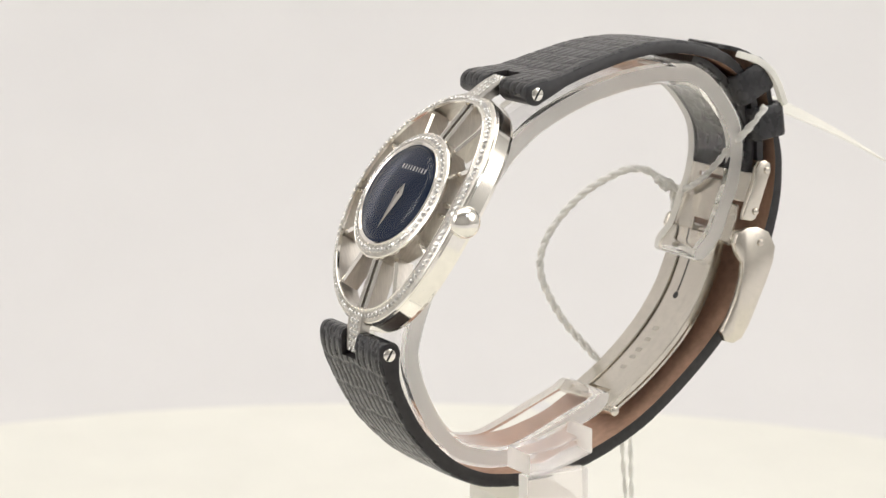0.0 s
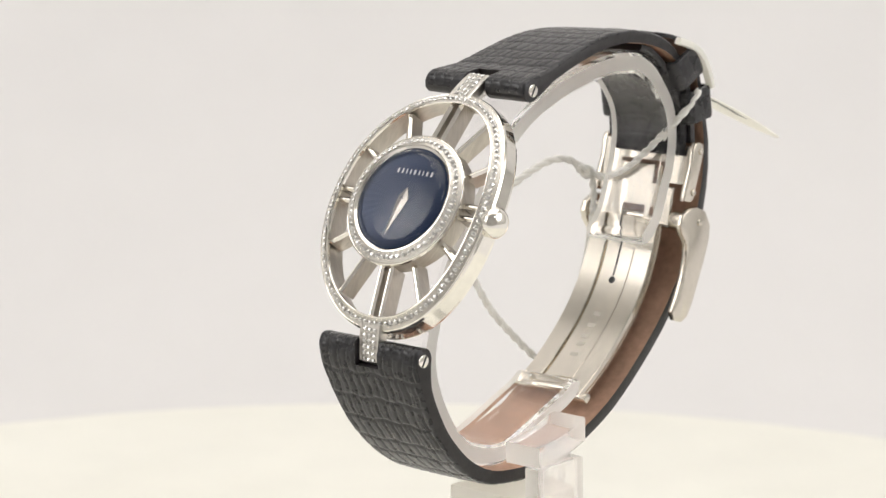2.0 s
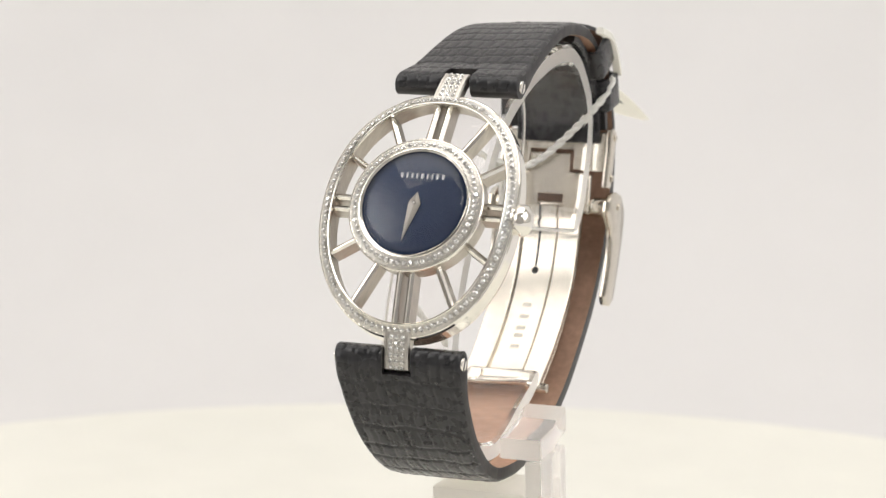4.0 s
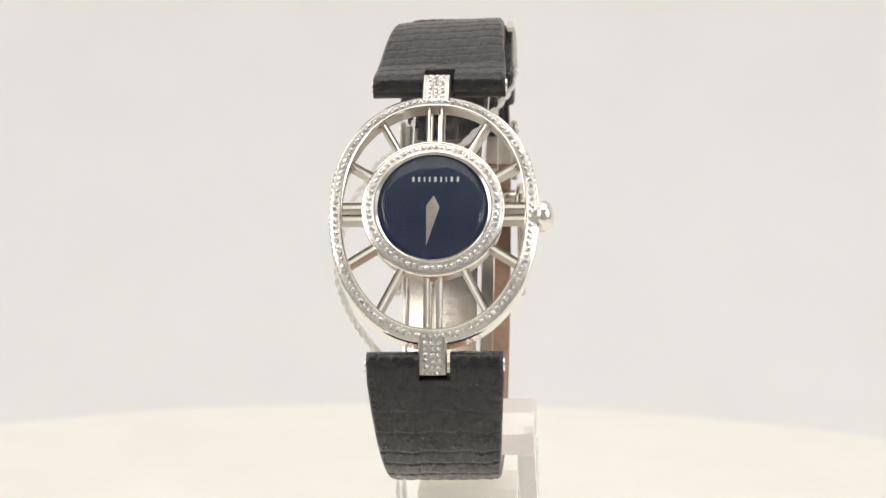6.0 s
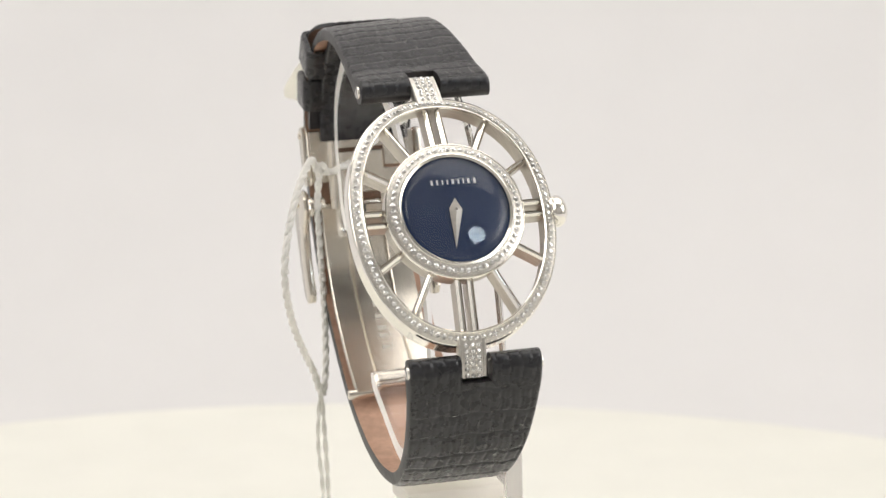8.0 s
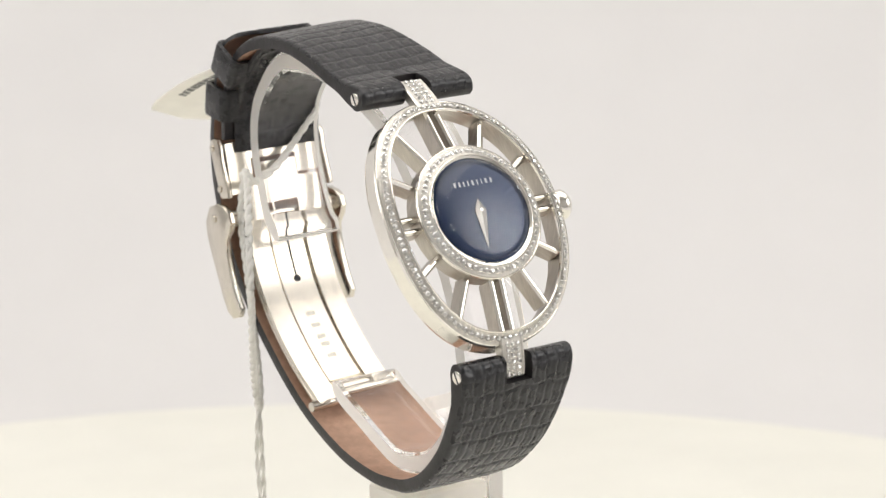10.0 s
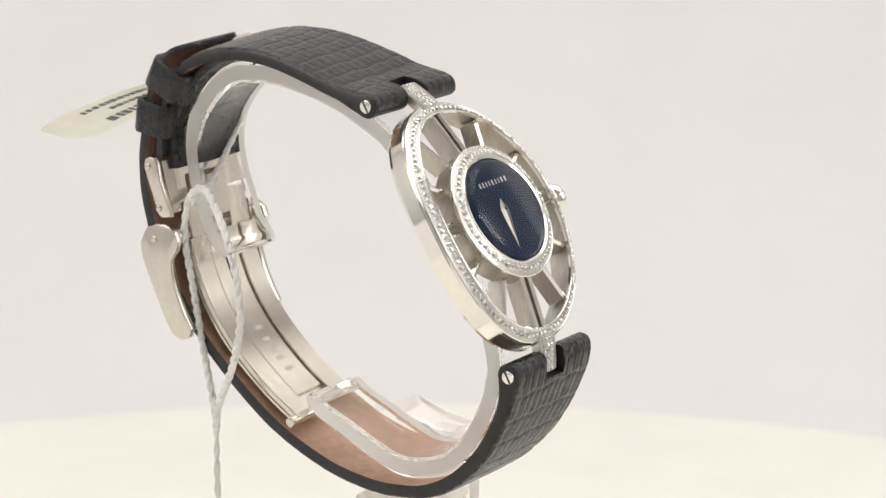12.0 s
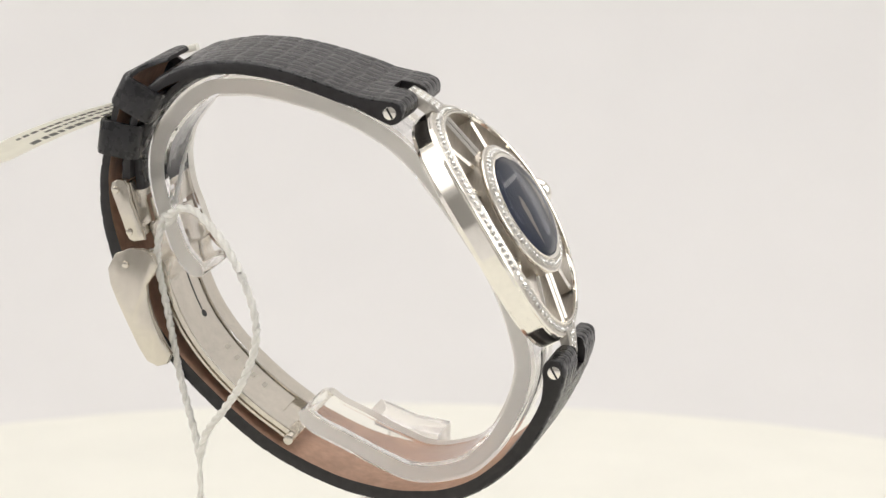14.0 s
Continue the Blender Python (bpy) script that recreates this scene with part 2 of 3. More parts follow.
def tube(path, radius, sides=8, closed_ends=True):
    """A round cord along a run of points; metres. Returns vertices and faces."""
    p = np.array(path)
    tan = np.gradient(p, axis=0)
    tan /= np.linalg.norm(tan, axis=1)[:, None]
    ref = np.array([0.31, 0.22, 0.93])
    verts, faces = [], []
    for i in range(len(p)):
        a = np.cross(tan[i], ref)
        a /= np.linalg.norm(a)
        b = np.cross(tan[i], a)
        for k in range(sides):
            f = 2 * math.pi * k / sides
            verts.append(p[i] + radius * (math.cos(f) * a + math.sin(f) * b))
    for i in range(len(p) - 1):
        for k in range(sides):
            a, b = i * sides + k, i * sides + (k + 1) % sides
            faces.append((a, b, b + sides, a + sides))
    if closed_ends:
        faces.append(tuple(range(sides))[::-1])
        faces.append(tuple((len(p) - 1) * sides + k for k in range(sides)))
    return verts, faces


# ---- the studio: sweep, room, turntable ----
def studio():
    y0, y1, z0, r = -0.9, 0.62, -0.08, 0.30
    prof = [(y0, z0), (y1 - r, z0)]
    prof += [(y1 - r + r * math.sin(a), z0 + r - r * math.cos(a)) for a in np.linspace(0, math.pi / 2, 24)[1:]]
    prof += [(y1, 1.25)]
    verts, faces = [], []
    for x in (-1.1, 1.1):
        for dy, dz in ((0, 0), (0.004, -0.004)):
            verts += [(x, y + dy, z + dz) for y, z in prof]
    n = len(prof)
    for i in range(n - 1):
        faces.append((i, i + 1, 2 * n + i + 1, 2 * n + i))
        faces.append((n + i, 3 * n + i, 3 * n + i + 1, n + i + 1))
    ob = mesh_from("backdrop", verts, faces, [SWEEP], smooth=60)
    tagged(ob, "plain pale grey paper sweep behind the turntable", "backdrop", kind="structure")

    def slab(name, lo, hi, label, paint=ROOM):
        o = part(name, rounded_box(lo, hi, 0), paint, None)
        tagged(o, label, name.split("_")[0], kind="structure")

    slab("wall_back", (-1.3, 0.70, -0.8), (1.3, 0.75, 1.4), "plain painted studio wall")
    slab("wall_left", (-1.35, -1.25, -0.8), (-1.3, 0.75, 1.4), "plain painted studio wall")
    slab("wall_right", (1.3, -1.25, -0.8), (1.35, 0.75, 1.4), "plain painted studio wall")
    # unseen wall added behind the camera: bounces fill light onto the watch front
    slab("wall_front", (-1.3, -1.25, -0.8), (1.3, -1.2, 1.4), "unseen grey wall added behind the camera to bounce light forward", FRONT_FILL)
    slab("floor", (-1.35, -1.25, -0.85), (1.35, 0.75, -0.8), "plain studio floor")
    slab("ceiling", (-1.35, -1.25, 1.4), (1.35, 0.75, 1.45), "plain studio ceiling")
    table = tagged(new("table"), "plain white table under the paper sweep", "table")
    part("tabletop", rounded_box((-1.15, -1.0, -0.115), (1.15, 0.66, -0.085), 0.004), ROOM, table)
    for x in (-1.05, 1.05):
        for y in (-0.9, 0.55):
            part("leg", rounded_box((x - 0.03, y - 0.03, -0.8), (x + 0.03, y + 0.03, -0.114), 0.003), ROOM, table)


def turntable():
    """A round platter with a softly rounded rim on a low foot."""
    top = tagged(new("turntable"), "round cream display turntable, turning slowly on a low foot", "turntable")
    part("foot", rod((0, 0, -0.08), (0, 0, -0.031), 0.12, 48, 0.004), ROOM, top, "low round foot")
    R, e = 0.222, 0.014
    prof = [(R - e + e * math.sin(a), -e + e * math.cos(a)) for a in np.linspace(0, math.pi / 2, 9)] + [(R, -0.026), (R - 0.004, -0.030)]
    verts, faces, n = [], [], 160
    for k in range(n):
        f = 2 * math.pi * k / n
        verts += [(r * math.cos(f), r * math.sin(f), z) for r, z in prof]
    m = len(prof)
    for k in range(n):
        for i in range(m - 1):
            a, b = k * m + i, ((k + 1) % n) * m + i
            faces.append((a, a + 1, b + 1, b))
    faces.append(tuple(k * m for k in range(n)))
    faces.append(tuple(k * m + m - 1 for k in range(n))[::-1])
    mesh_from("platter", verts, faces, [CREAM], smooth=50, parent=top, label="round cream platter with a soft rim")
    return top


# ---- the stand ----
def acrylic_stand():
    stand = tagged(new("watch_stand"), "clear acrylic C-shaped watch stand holding the watch loop", "watch stand")
    # C ring: a thick clear band with frosted cut edges, open between its two rounded tips
    pts = [(37.3, 76.4), (40.4, 79.6), (42.4, 84.4), (43.7, 88.0), (44.3, 92.7), (43.5, 97.1), (41.4, 100.6), (38.6, 103.7), (35.2, 105.7), (32.4, 106.1), (28.8, 106.3),
           (23.6, 105.7), (16.7, 104.0), (9.8, 101.0), (5.4, 97.8), (1.2, 93.3), (-3.2, 87.8), (-7.4, 81.6), (-10.1, 75.4), (-11.6, 69.8), (-11.4, 65.8), (-10.0, 61.5),
           (-7.6, 57.0), (-5.0, 54.0), (-2.8, 52.3), (0.5, 51.1), (3.7, 50.5), (6.9, 50.7), (11.1, 52.2), (15.7, 54.2), (20.0, 56.0), (22.8, 58.0)]
    mid, s = spline(pts, 0.8)
    tan = np.gradient(mid, axis=0)
    tan /= np.linalg.norm(tan, axis=1)[:, None]
    nor = np.stack([tan[:, 1], -tan[:, 0]], 1)
    if nor[5] @ (np.array([17.0, 80.0]) - mid[5]) < 0:
        nor = -nor
    thick, half, b = 3.0, 5.3, 0.45
    section = [(-half + b, 0), (half - b, 0), (half, b), (half, thick - b), (half - b, thick), (-half + b, thick), (-half, thick - b), (-half, b)]
    n, m = len(mid), len(section)
    verts, faces, fm = [], [], []
    for i in range(n):
        e = min(s[i], s[-1] - s[i])
        k = math.sqrt(max(1 - (1 - min(e / 1.6, 1)) ** 2, 0.05))
        for u, d in section:
            dd = thick / 2 + (d - thick / 2) * k
            verts.append(((u + (mid[i, 1] - 50) / 42) * MM, (mid[i, 0] + nor[i, 0] * dd) * MM, (mid[i, 1] + nor[i, 1] * dd) * MM))
    for i in range(n - 1):
        for j in range(m):
            a, c = i * m + j, i * m + (j + 1) % m
            faces.append((a, c, c + m, a + m))
            fm.append(1 if j in (2, 6) else 0)
    faces += [tuple(range(m))[::-1], tuple((n - 1) * m + j for j in range(m))]
    fm += [1, 1]
    ob = mesh_from("ring", verts, faces, [ACRYLIC, FROST], fm, smooth=40, parent=stand, label="clear acrylic open ring with frosted cut edges")
    bm = bmesh.new()
    bm.from_mesh(ob.data)
    bmesh.ops.recalc_face_normals(bm, faces=bm.faces)
    bm.to_mesh(ob.data)
    bm.free()
    # saddle block across the ring, and the post that goes down beside the strap
    outline = [(4.8, 50.9), (9.8, 51.1), (15.2, 52.8), (15.2, 56.3), (9.8, 54.5), (4.8, 53.9)]
    part("saddle", plate(outline, 5.9, 12.3, 0.35), MILKY, stand, "clear acrylic saddle block")
    part("post", rounded_box((0.0099, 0.0043, 0.0040), (0.0125, 0.0144, 0.0509), 0.0004), MILKY, stand, "flat clear acrylic post")
    part("arm", rounded_box((-0.0045, 0.0046, 0.0432), (0.0098, 0.0141, 0.0459), 0.0004), FROST, stand, "flat frosted acrylic arm under the strap")
    for o in stand.children:
        if o.name.startswith(("saddle", "post")):
            o.data.materials.append(FROST)
            for p in o.data.polygons:
                if abs(p.normal.y) > 0.8:
                    p.material_index = 1
    back = LEAN.inverted()
    bm = rounded_box((-0.032, -0.026, 0.0), (0.034, 0.042, 0.0045), 0.0006)
    bm.transform(back)
    part("base", bm, ACRYLIC, stand, "clear acrylic base plate")
    for o in stand.children:
        o.visible_shadow = False
    return stand


# ---- the watch ----
CASE_AT = Vector((0, -4.85, 87.1)) * MM
FACE_UP = Vector((0, 0.537, 0.8435))
FACE_OUT = Vector((0, -0.8435, 0.537))
CASE = Matrix((Vector((1, 0, 0)), FACE_UP, FACE_OUT)).transposed().to_4x4()
CASE.translation = CASE_AT
CASE = CASE @ pose(-0.0003, 0, 0, 0, 1.2, 0)
BOW = 0.0068
RX, RY = 14.3, 18.0


def on_case(x, y, n, bow=True):
    """A point of the case: across, up the face, out of it; the case is bowed along its length; millimetres to metres."""
    return CASE @ (Vector((x, y, n - (BOW * y * y if bow else 0))) * MM)


def oval(f, rx, ry, full=1.0):
    """A point of an oval a little fuller than an ellipse."""
    c, q = math.cos(f), math.sin(f)
    e = 0.93 if full else 1.0
    return rx * math.copysign(abs(c) ** e, c), ry * math.copysign(abs(q) ** e, q)


def oval_ring(name, profile, rx, ry, mat, parent, label="", bow=True, cy=0.0, n=180, mats=None, fm=None, smooth=30):
    """A ring round the case; profile: a closed line of (inset, height)."""
    verts, faces, fmat, m = [], [], [], len(profile)
    for k in range(n):
        f = 2 * math.pi * k / n
        for d, h in profile:
            px, py = oval(f, rx - d, ry - d, bow)
            verts.append(on_case(px, cy + py, h, bow))
    for k in range(n):
        for j in range(m):
            a, b = k * m + j, k * m + (j + 1) % m
            c = ((k + 1) % n) * m
            faces.append((a, c + j, c + (j + 1) % m, b))
            fmat.append(fm[j] if fm else 0)
    return mesh_from(name, verts, faces, mats or [mat], fmat, smooth=smooth, parent=parent, label=label)


def stone_mesh(radius):
    """A round brilliant: table, crown facets, girdle and pavilion."""
    bm = bmesh.new()
    n = 8
    table = [bm.verts.new((0.48 * radius * math.cos(2 * math.pi * (k + 0.5) / n), 0.48 * radius * math.sin(2 * math.pi * (k + 0.5) / n), 0.42 * radius)) for k in range(n)]
    girdle = [bm.verts.new((radius * math.cos(2 * math.pi * k / n), radius * math.sin(2 * math.pi * k / n), 0)) for k in range(n)]
    low = bm.verts.new((0, 0, -0.75 * radius))
    bm.faces.new(table)
    for k in range(n):
        j = (k + 1) % n
        bm.faces.new((girdle[k], girdle[j], table[k]))
        bm.faces.new((girdle[j], table[j], table[k]))
        bm.faces.new((girdle[k], low, girdle[j]))
    bmesh.ops.recalc_face_normals(bm, faces=bm.faces)
    me = bpy.data.meshes.new("diamond")
    bm.to_mesh(me)
    bm.free()
    me.materials.append(DIAMOND)
    return me


def set_stones(mesh, spots, parent, rng):
    for x, y, h, bow, out, cone in spots:
        ob = new("diamond", mesh)
        tilt = -math.atan(2 * BOW * y) if bow else 0
        m = CASE.copy()
        m.translation = on_case(x, y, h, bow)
        ob.parent = parent
        lean = Matrix.Rotation(tilt, 4, "X") @ Matrix.Rotation(cone, 4, Vector((-out.y, out.x, 0)))
        ob.matrix_basis = m @ lean @ Euler((rng.uniform(-0.26, 0.26), rng.uniform(-0.26, 0.26), rng.uniform(0, 6.28))).to_matrix().to_4x4()


def beads(parent, spots, radius):
    """Tiny steel prongs in pairs between neighbouring stones, in one mesh."""
    bm = bmesh.new()
    for a, b in zip(spots, spots[1:] + spots[:1]):
        mid = Vector(((a[0] + b[0]) / 2, (a[1] + b[1]) / 2))
        out = (a[4] + b[4]).normalized()
        for d in (-0.42, 0.42):
            p = mid + out * d
            h = (a[2] + b[2]) / 2 - d * math.tan(a[5]) + 0.10
            bmesh.ops.create_icosphere(bm, subdivisions=1, radius=radius * MM, matrix=Matrix.Translation(on_case(p.x, p.y, h, a[3])))
    tagged(part("pave_beading", bm, STEEL, parent), kind="stuff")


def watch():
    top = tagged(new("wristwatch"), "oval steel wristwatch set with diamonds, navy dial and black lizard strap", "watch")
    rng = random.Random(4)
    # case: hollow oval wall, bowed, polished outside and satin inside
    wall = [(0.5, 3.25), (0.12, 3.15), (0.0, 2.85), (0.02, 0.6), (0.2, 0.05), (0.5, -0.15), (1.4, -0.15), (1.55, 0.05), (1.6, 3.6), (1.4, 3.7)]
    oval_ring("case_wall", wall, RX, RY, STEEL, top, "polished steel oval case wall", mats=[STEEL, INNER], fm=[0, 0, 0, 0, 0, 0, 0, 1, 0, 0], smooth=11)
    bez = [(0.12, 2.95), (0.02, 3.15), (0.08, 3.34), (0.2, 3.43), (0.30, 3.37), (1.60, 4.03), (1.68, 4.13), (1.78, 4.15), (1.88, 4.06), (1.85, 3.6), (1.5, 3.5)]
    bezel = oval_ring("bezel", bez, RX, RY, PAVE, top, "diamond-set oval outer bezel", mats=[STEEL, PAVE], fm=[0, 0, 0, 0, 1, 0, 0, 0, 0, 0, 0])
    stone, small = stone_mesh(0.42 * MM), stone_mesh(0.36 * MM)
    a, b, spots = RX - 0.95, RY - 0.95, []
    fine = np.linspace(0, 2 * math.pi, 2001)
    line = np.array([oval(f, a, b) for f in fine])
    run = np.concatenate([[0], np.cumsum(np.linalg.norm(np.diff(line, axis=0), axis=1))])
    count = int(run[-1] / 0.90)
    for k in range(count):
        f = np.interp(run[-1] * k / count, run, fine)
        px, py = oval(f, a, b)
        out = Vector((px / a ** 2, py / b ** 2)).normalized()
        spots.append((px, py, 3.79, True, out, 0.46))
    set_stones(stone, spots, bezel, rng)
    beads(bezel, spots, 0.10)
    # round inner capsule
    cy = 0.25
    drum = [(0.35, 4.4), (0.35, 1.2), (0.8, 0.6), (1.6, 0.4), (3.4, 0.4), (3.4, 4.5), (2.4, 4.55)]
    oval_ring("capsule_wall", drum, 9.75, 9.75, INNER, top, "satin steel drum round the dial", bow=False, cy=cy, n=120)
    ib = [(0.18, 3.95), (0.02, 4.1), (0.03, 4.42), (0.12, 4.56), (0.24, 4.62), (0.34, 4.56), (1.68, 5.12), (1.76, 5.24), (1.90, 5.26), (2.25, 5.10), (2.35, 4.5)]
    inner = oval_ring("inner_bezel", ib, 9.75, 9.75, PAVE, top, "diamond-set round inner bezel", bow=False, cy=cy, n=140, mats=[STEEL, PAVE], fm=[0, 0, 0, 0, 0, 1, 0, 0, 0, 0, 0])
    spots = []
    for k in range(61):
        f = 2 * math.pi * k / 61
        spots.append((8.74 * math.cos(f), cy + 8.74 * math.sin(f), 4.93, False, Vector((math.cos(f), math.sin(f))), 0.41))
    set_stones(stone, spots, inner, rng)
    beads(inner, spots, 0.10)
    # back plate of the capsule
    part("case_back", disc_at(cy, 0.42, 6.6, 0.5), SATIN, top, "round satin case back")
    # dial with a pressed sunray, its maker's mark as plain strokes
    n = 80
    verts, faces = [on_case(0, cy, 4.72, False)], []
    for ring, r in enumerate((1.2, 3.0, 5.2, 7.5)):
        for k in range(n):
            f = 2 * math.pi * k / n
            lift = 0.0010 * (1 if k % 2 else -1) * (0.0, r, r, r)[ring]
            verts.append(on_case(r * math.cos(f), cy + r * math.sin(f), 4.72 + lift, False))
    for k in range(n):
        j = (k + 1) % n
        faces.append((0, 1 + k, 1 + j))
        for ring in range(3):
            p, q = 1 + ring * n, 1 + (ring + 1) * n
            faces.append((p + k, q + k, q + j, p + j))
    dial = mesh_from("dial", verts, faces, [DIAL], parent=top, label="navy blue sunray dial")
    plaque_y = 4.3
    part("plaque", case_box(-3.15, 3.85, plaque_y - 0.72, plaque_y + 0.72, 4.762, 4.785), DIAL, dial)
    x = -2.85
    for wide in (0.30, 0.26, 0.20, 0.20, 0.34, 0.22, 0.16, 0.34, 0.32):
        part("mark", case_box(x, x + wide, plaque_y - 0.36, plaque_y + 0.36, 4.787, 4.81), WHITE_INK, dial, "plain white printed stroke")
        x += wide + 0.50
    # pointer: a faceted lozenge, long end down
    tip, tail, wide = Vector((-0.85, -5.25)), Vector((0.12, 1.95)), 0.92
    axis = (tip - tail).normalized()
    side = Vector((-axis.y, axis.x))
    belly = Vector((0.0, 0.35))
    out = [tail, belly + side * wide, tip, belly - side * wide]
    bm = bmesh.new()
    low = [bm.verts.new(on_case(p.x, p.y, 4.87, False)) for p in out]
    up = [bm.verts.new(on_case(p.x, p.y, 4.90, False)) for p in out]
    ridge = bm.verts.new(on_case(belly.x, belly.y, 5.06, False))
    bm.faces.new(low)
    for k in range(4):
        j = (k + 1) % 4
        bm.faces.new((low[k], low[j], up[j], up[k]))
        bm.faces.new((up[k], up[j], ridge))
    part("pointer", bm, INNER, top, "faceted steel lozenge pointer", smooth=5)
    part("arbor", rod(on_case(0, 0.3, 4.7, False), on_case(0, 0.3, 5.12, False), 0.22 * MM, 16), STEEL, top)
    # domed crystal
    bm = bmesh.new()
    dome = [0.0] + [0.5 * k for k in range(1, 13)]
    rings, seg = [(r, 6.35 - 0.0125 * r * r) for r in dome] + [(6.3, 5.84), (6.6, 5.76), (6.85, 5.65), (7.05, 5.5), (7.2, 5.3), (7.27, 5.1), (7.3, 4.9)], 96
    loops = []
    for r, h in rings:
        if r == 0:
            loops.append([bm.verts.new(on_case(0, cy, h, False))])
        else:
            loops.append([bm.verts.new(on_case(r * math.cos(2 * math.pi * k / seg), cy + r * math.sin(2 * math.pi * k / seg), h, False)) for k in range(seg)])
    for p, q in zip(loops, loops[1:]):
        for k in range(seg):
            j = (k + 1) % seg
            if len(p) == 1:
                bm.faces.new((p[0], q[k], q[j]))
            elif len(q) == 1:
                bm.faces.new((p[k], q[0], p[j]))
            else:
                bm.faces.new((p[k], q[k], q[j], p[j]))
    crystal = part("crystal", bm, GLASS, top, "domed clear watch crystal", smooth=60)
    crystal.visible_shadow = False
    # spokes for the hours: single at most hours, twin bars at the quarters
    for hour in range(12):
        f = math.pi / 2 - hour * math.pi / 6
        d = Vector((math.cos(f), math.sin(f)))
        if hour % 3:
            d = Vector((d.x * 0.98, d.y * 1.06)).normalized()
        perp = Vector((-d.y, d.x))
        for off in ((0.0,) if hour % 3 else (-0.85, 0.85)):
            start = Vector((0, cy)) + d * 9.2 + perp * off
            ex = 1.6
            k = 9.2
            while ((d.x * k + perp.x * off) / (RX - ex)) ** 2 + ((cy + d.y * k + perp.y * off) / (RY - ex)) ** 2 < 1 and k < 20:
                k += 0.05
            end = Vector((0, cy)) + d * k + perp * off
            h = 0.42
            bm = bmesh.new()
            rows = []
            for p in (start, end):
                bowed = BOW * p.y * p.y * (1 if p is end else 0.6)
                sec = [(-h, 0.6), (h, 0.6), (h, 3.2), (0.25 * h, 3.5), (-0.25 * h, 3.5), (-h, 3.2)]
                rows.append([bm.verts.new(on_case(p.x + perp.x * w, p.y + perp.y * w, z - bowed, False)) for w, z in sec])
            bm.faces.new(rows[0])
            bm.faces.new(rows[1])
            for i in range(6):
                j = (i + 1) % 6
                bm.faces.new((rows[0][i], rows[0][j], rows[1][j], rows[1][i]))
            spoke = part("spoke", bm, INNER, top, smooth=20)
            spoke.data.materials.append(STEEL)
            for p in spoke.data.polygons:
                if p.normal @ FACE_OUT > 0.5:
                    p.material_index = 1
    # lugs with pave, each holding a bar with slotted screws
    for sign, end in ((1, 21.9), (-1, 21.8)):
        ys = [17.0, 18.2, 19.4, 20.6, end]
        hs = [3.95, 3.75, 3.5, 3.2, 2.75]
        bm = bmesh.new()
        rows = []
        for y, h in zip(ys, hs):
            sec = [(-1.9, -1.6), (1.9, -1.6), (1.9, -0.25), (1.75, 0.0), (1.5, 0.0), (1.42, -0.12), (-1.42, -0.12), (-1.5, 0.0), (-1.75, 0.0), (-1.9, -0.25)]
            rows.append([bm.verts.new(on_case(w, sign * y, h + z)) for w, z in sec])
        for p, q in zip(rows, rows[1:]):
            for i in range(10):
                j = (i + 1) % 10
                bm.faces.new((p[i], p[j], q[j], q[i]))
        bm.faces.new(rows[0])
        bm.faces.new(rows[-1])
        lug = part("lug", bm, PAVE, top, "diamond-set steel lug", smooth=30)
        spots = []
        for r in range(6):
            y = 17.9 + r * 0.74
            h = np.interp(y, ys, hs) - 0.02
            for c in (-0.86, 0.0, 0.86):
                spots.append((c, sign * y, h, True, Vector((0, 1)), 0.0))
        set_stones(small, spots, lug, rng)
        bm = bmesh.new()
        for r in range(5):
            y = 18.27 + r * 0.74
            for c in (-0.43, 0.43):
                bmesh.ops.create_icosphere(bm, subdivisions=1, radius=0.12 * MM, matrix=Matrix.Translation(on_case(c, sign * y, np.interp(y, ys, hs) + 0.05)))
        tagged(part("pave_beading", bm, STEEL, lug), kind="stuff")
    for a, b in ((7.6, 103.7), (-15.5, 69.7)):
        for sg in (-1, 1):
            screw = part("screw", rod((sg * 8.6 * MM, a * MM, b * MM), (sg * 9.45 * MM, a * MM, b * MM), 0.92 * MM, 20, 0.12 * MM), STEEL, top, "slotted steel bar screw")
            # screw slot: its shade as a dark strip laid on the head
            bm = rounded_box((-0.02 * MM, -0.85 * MM, -0.14 * MM), (0.02 * MM, 0.85 * MM, 0.14 * MM), 0)
            bm.transform(Matrix.Translation(Vector((sg * 9.46, a, b)) * MM) @ Euler((radians(60), 0, 0)).to_matrix().to_4x4())
            part("slot", bm, SHADOW_GAP, screw)
    # onion crown
    bm = bmesh.new()
    bmesh.ops.create_uvsphere(bm, u_segments=28, v_segments=16, radius=2.2 * MM)
    bm.transform(Matrix.Translation(on_case(14.9, -0.25, 2.3, False)) @ Matrix.Diagonal((0.66, 1, 1, 1)))
    crown = part("crown", bm, STEEL, top, "polished round steel crown", smooth=180)
    part("crown_collar", rod(on_case(13.6, 0.05, 2.4, False), on_case(15.0, 0.05, 2.4, False), 1.55 * MM, 24, 0.1 * MM), STEEL, crown)
    strap(top)
    clasp(top)
    return top


def disc_at(cy, height, radius, thick):
    return rod(on_case(0, cy, height - thick, False), on_case(0, cy, height, False), radius * MM, 64, 0.1 * MM)


def case_box(x0, x1, y0, y1, n0, n1):
    bm = rounded_box((x0 * MM, y0 * MM, n0 * MM), (x1 * MM, y1 * MM, n1 * MM), 0)
    bm.transform(CASE)
    return bm


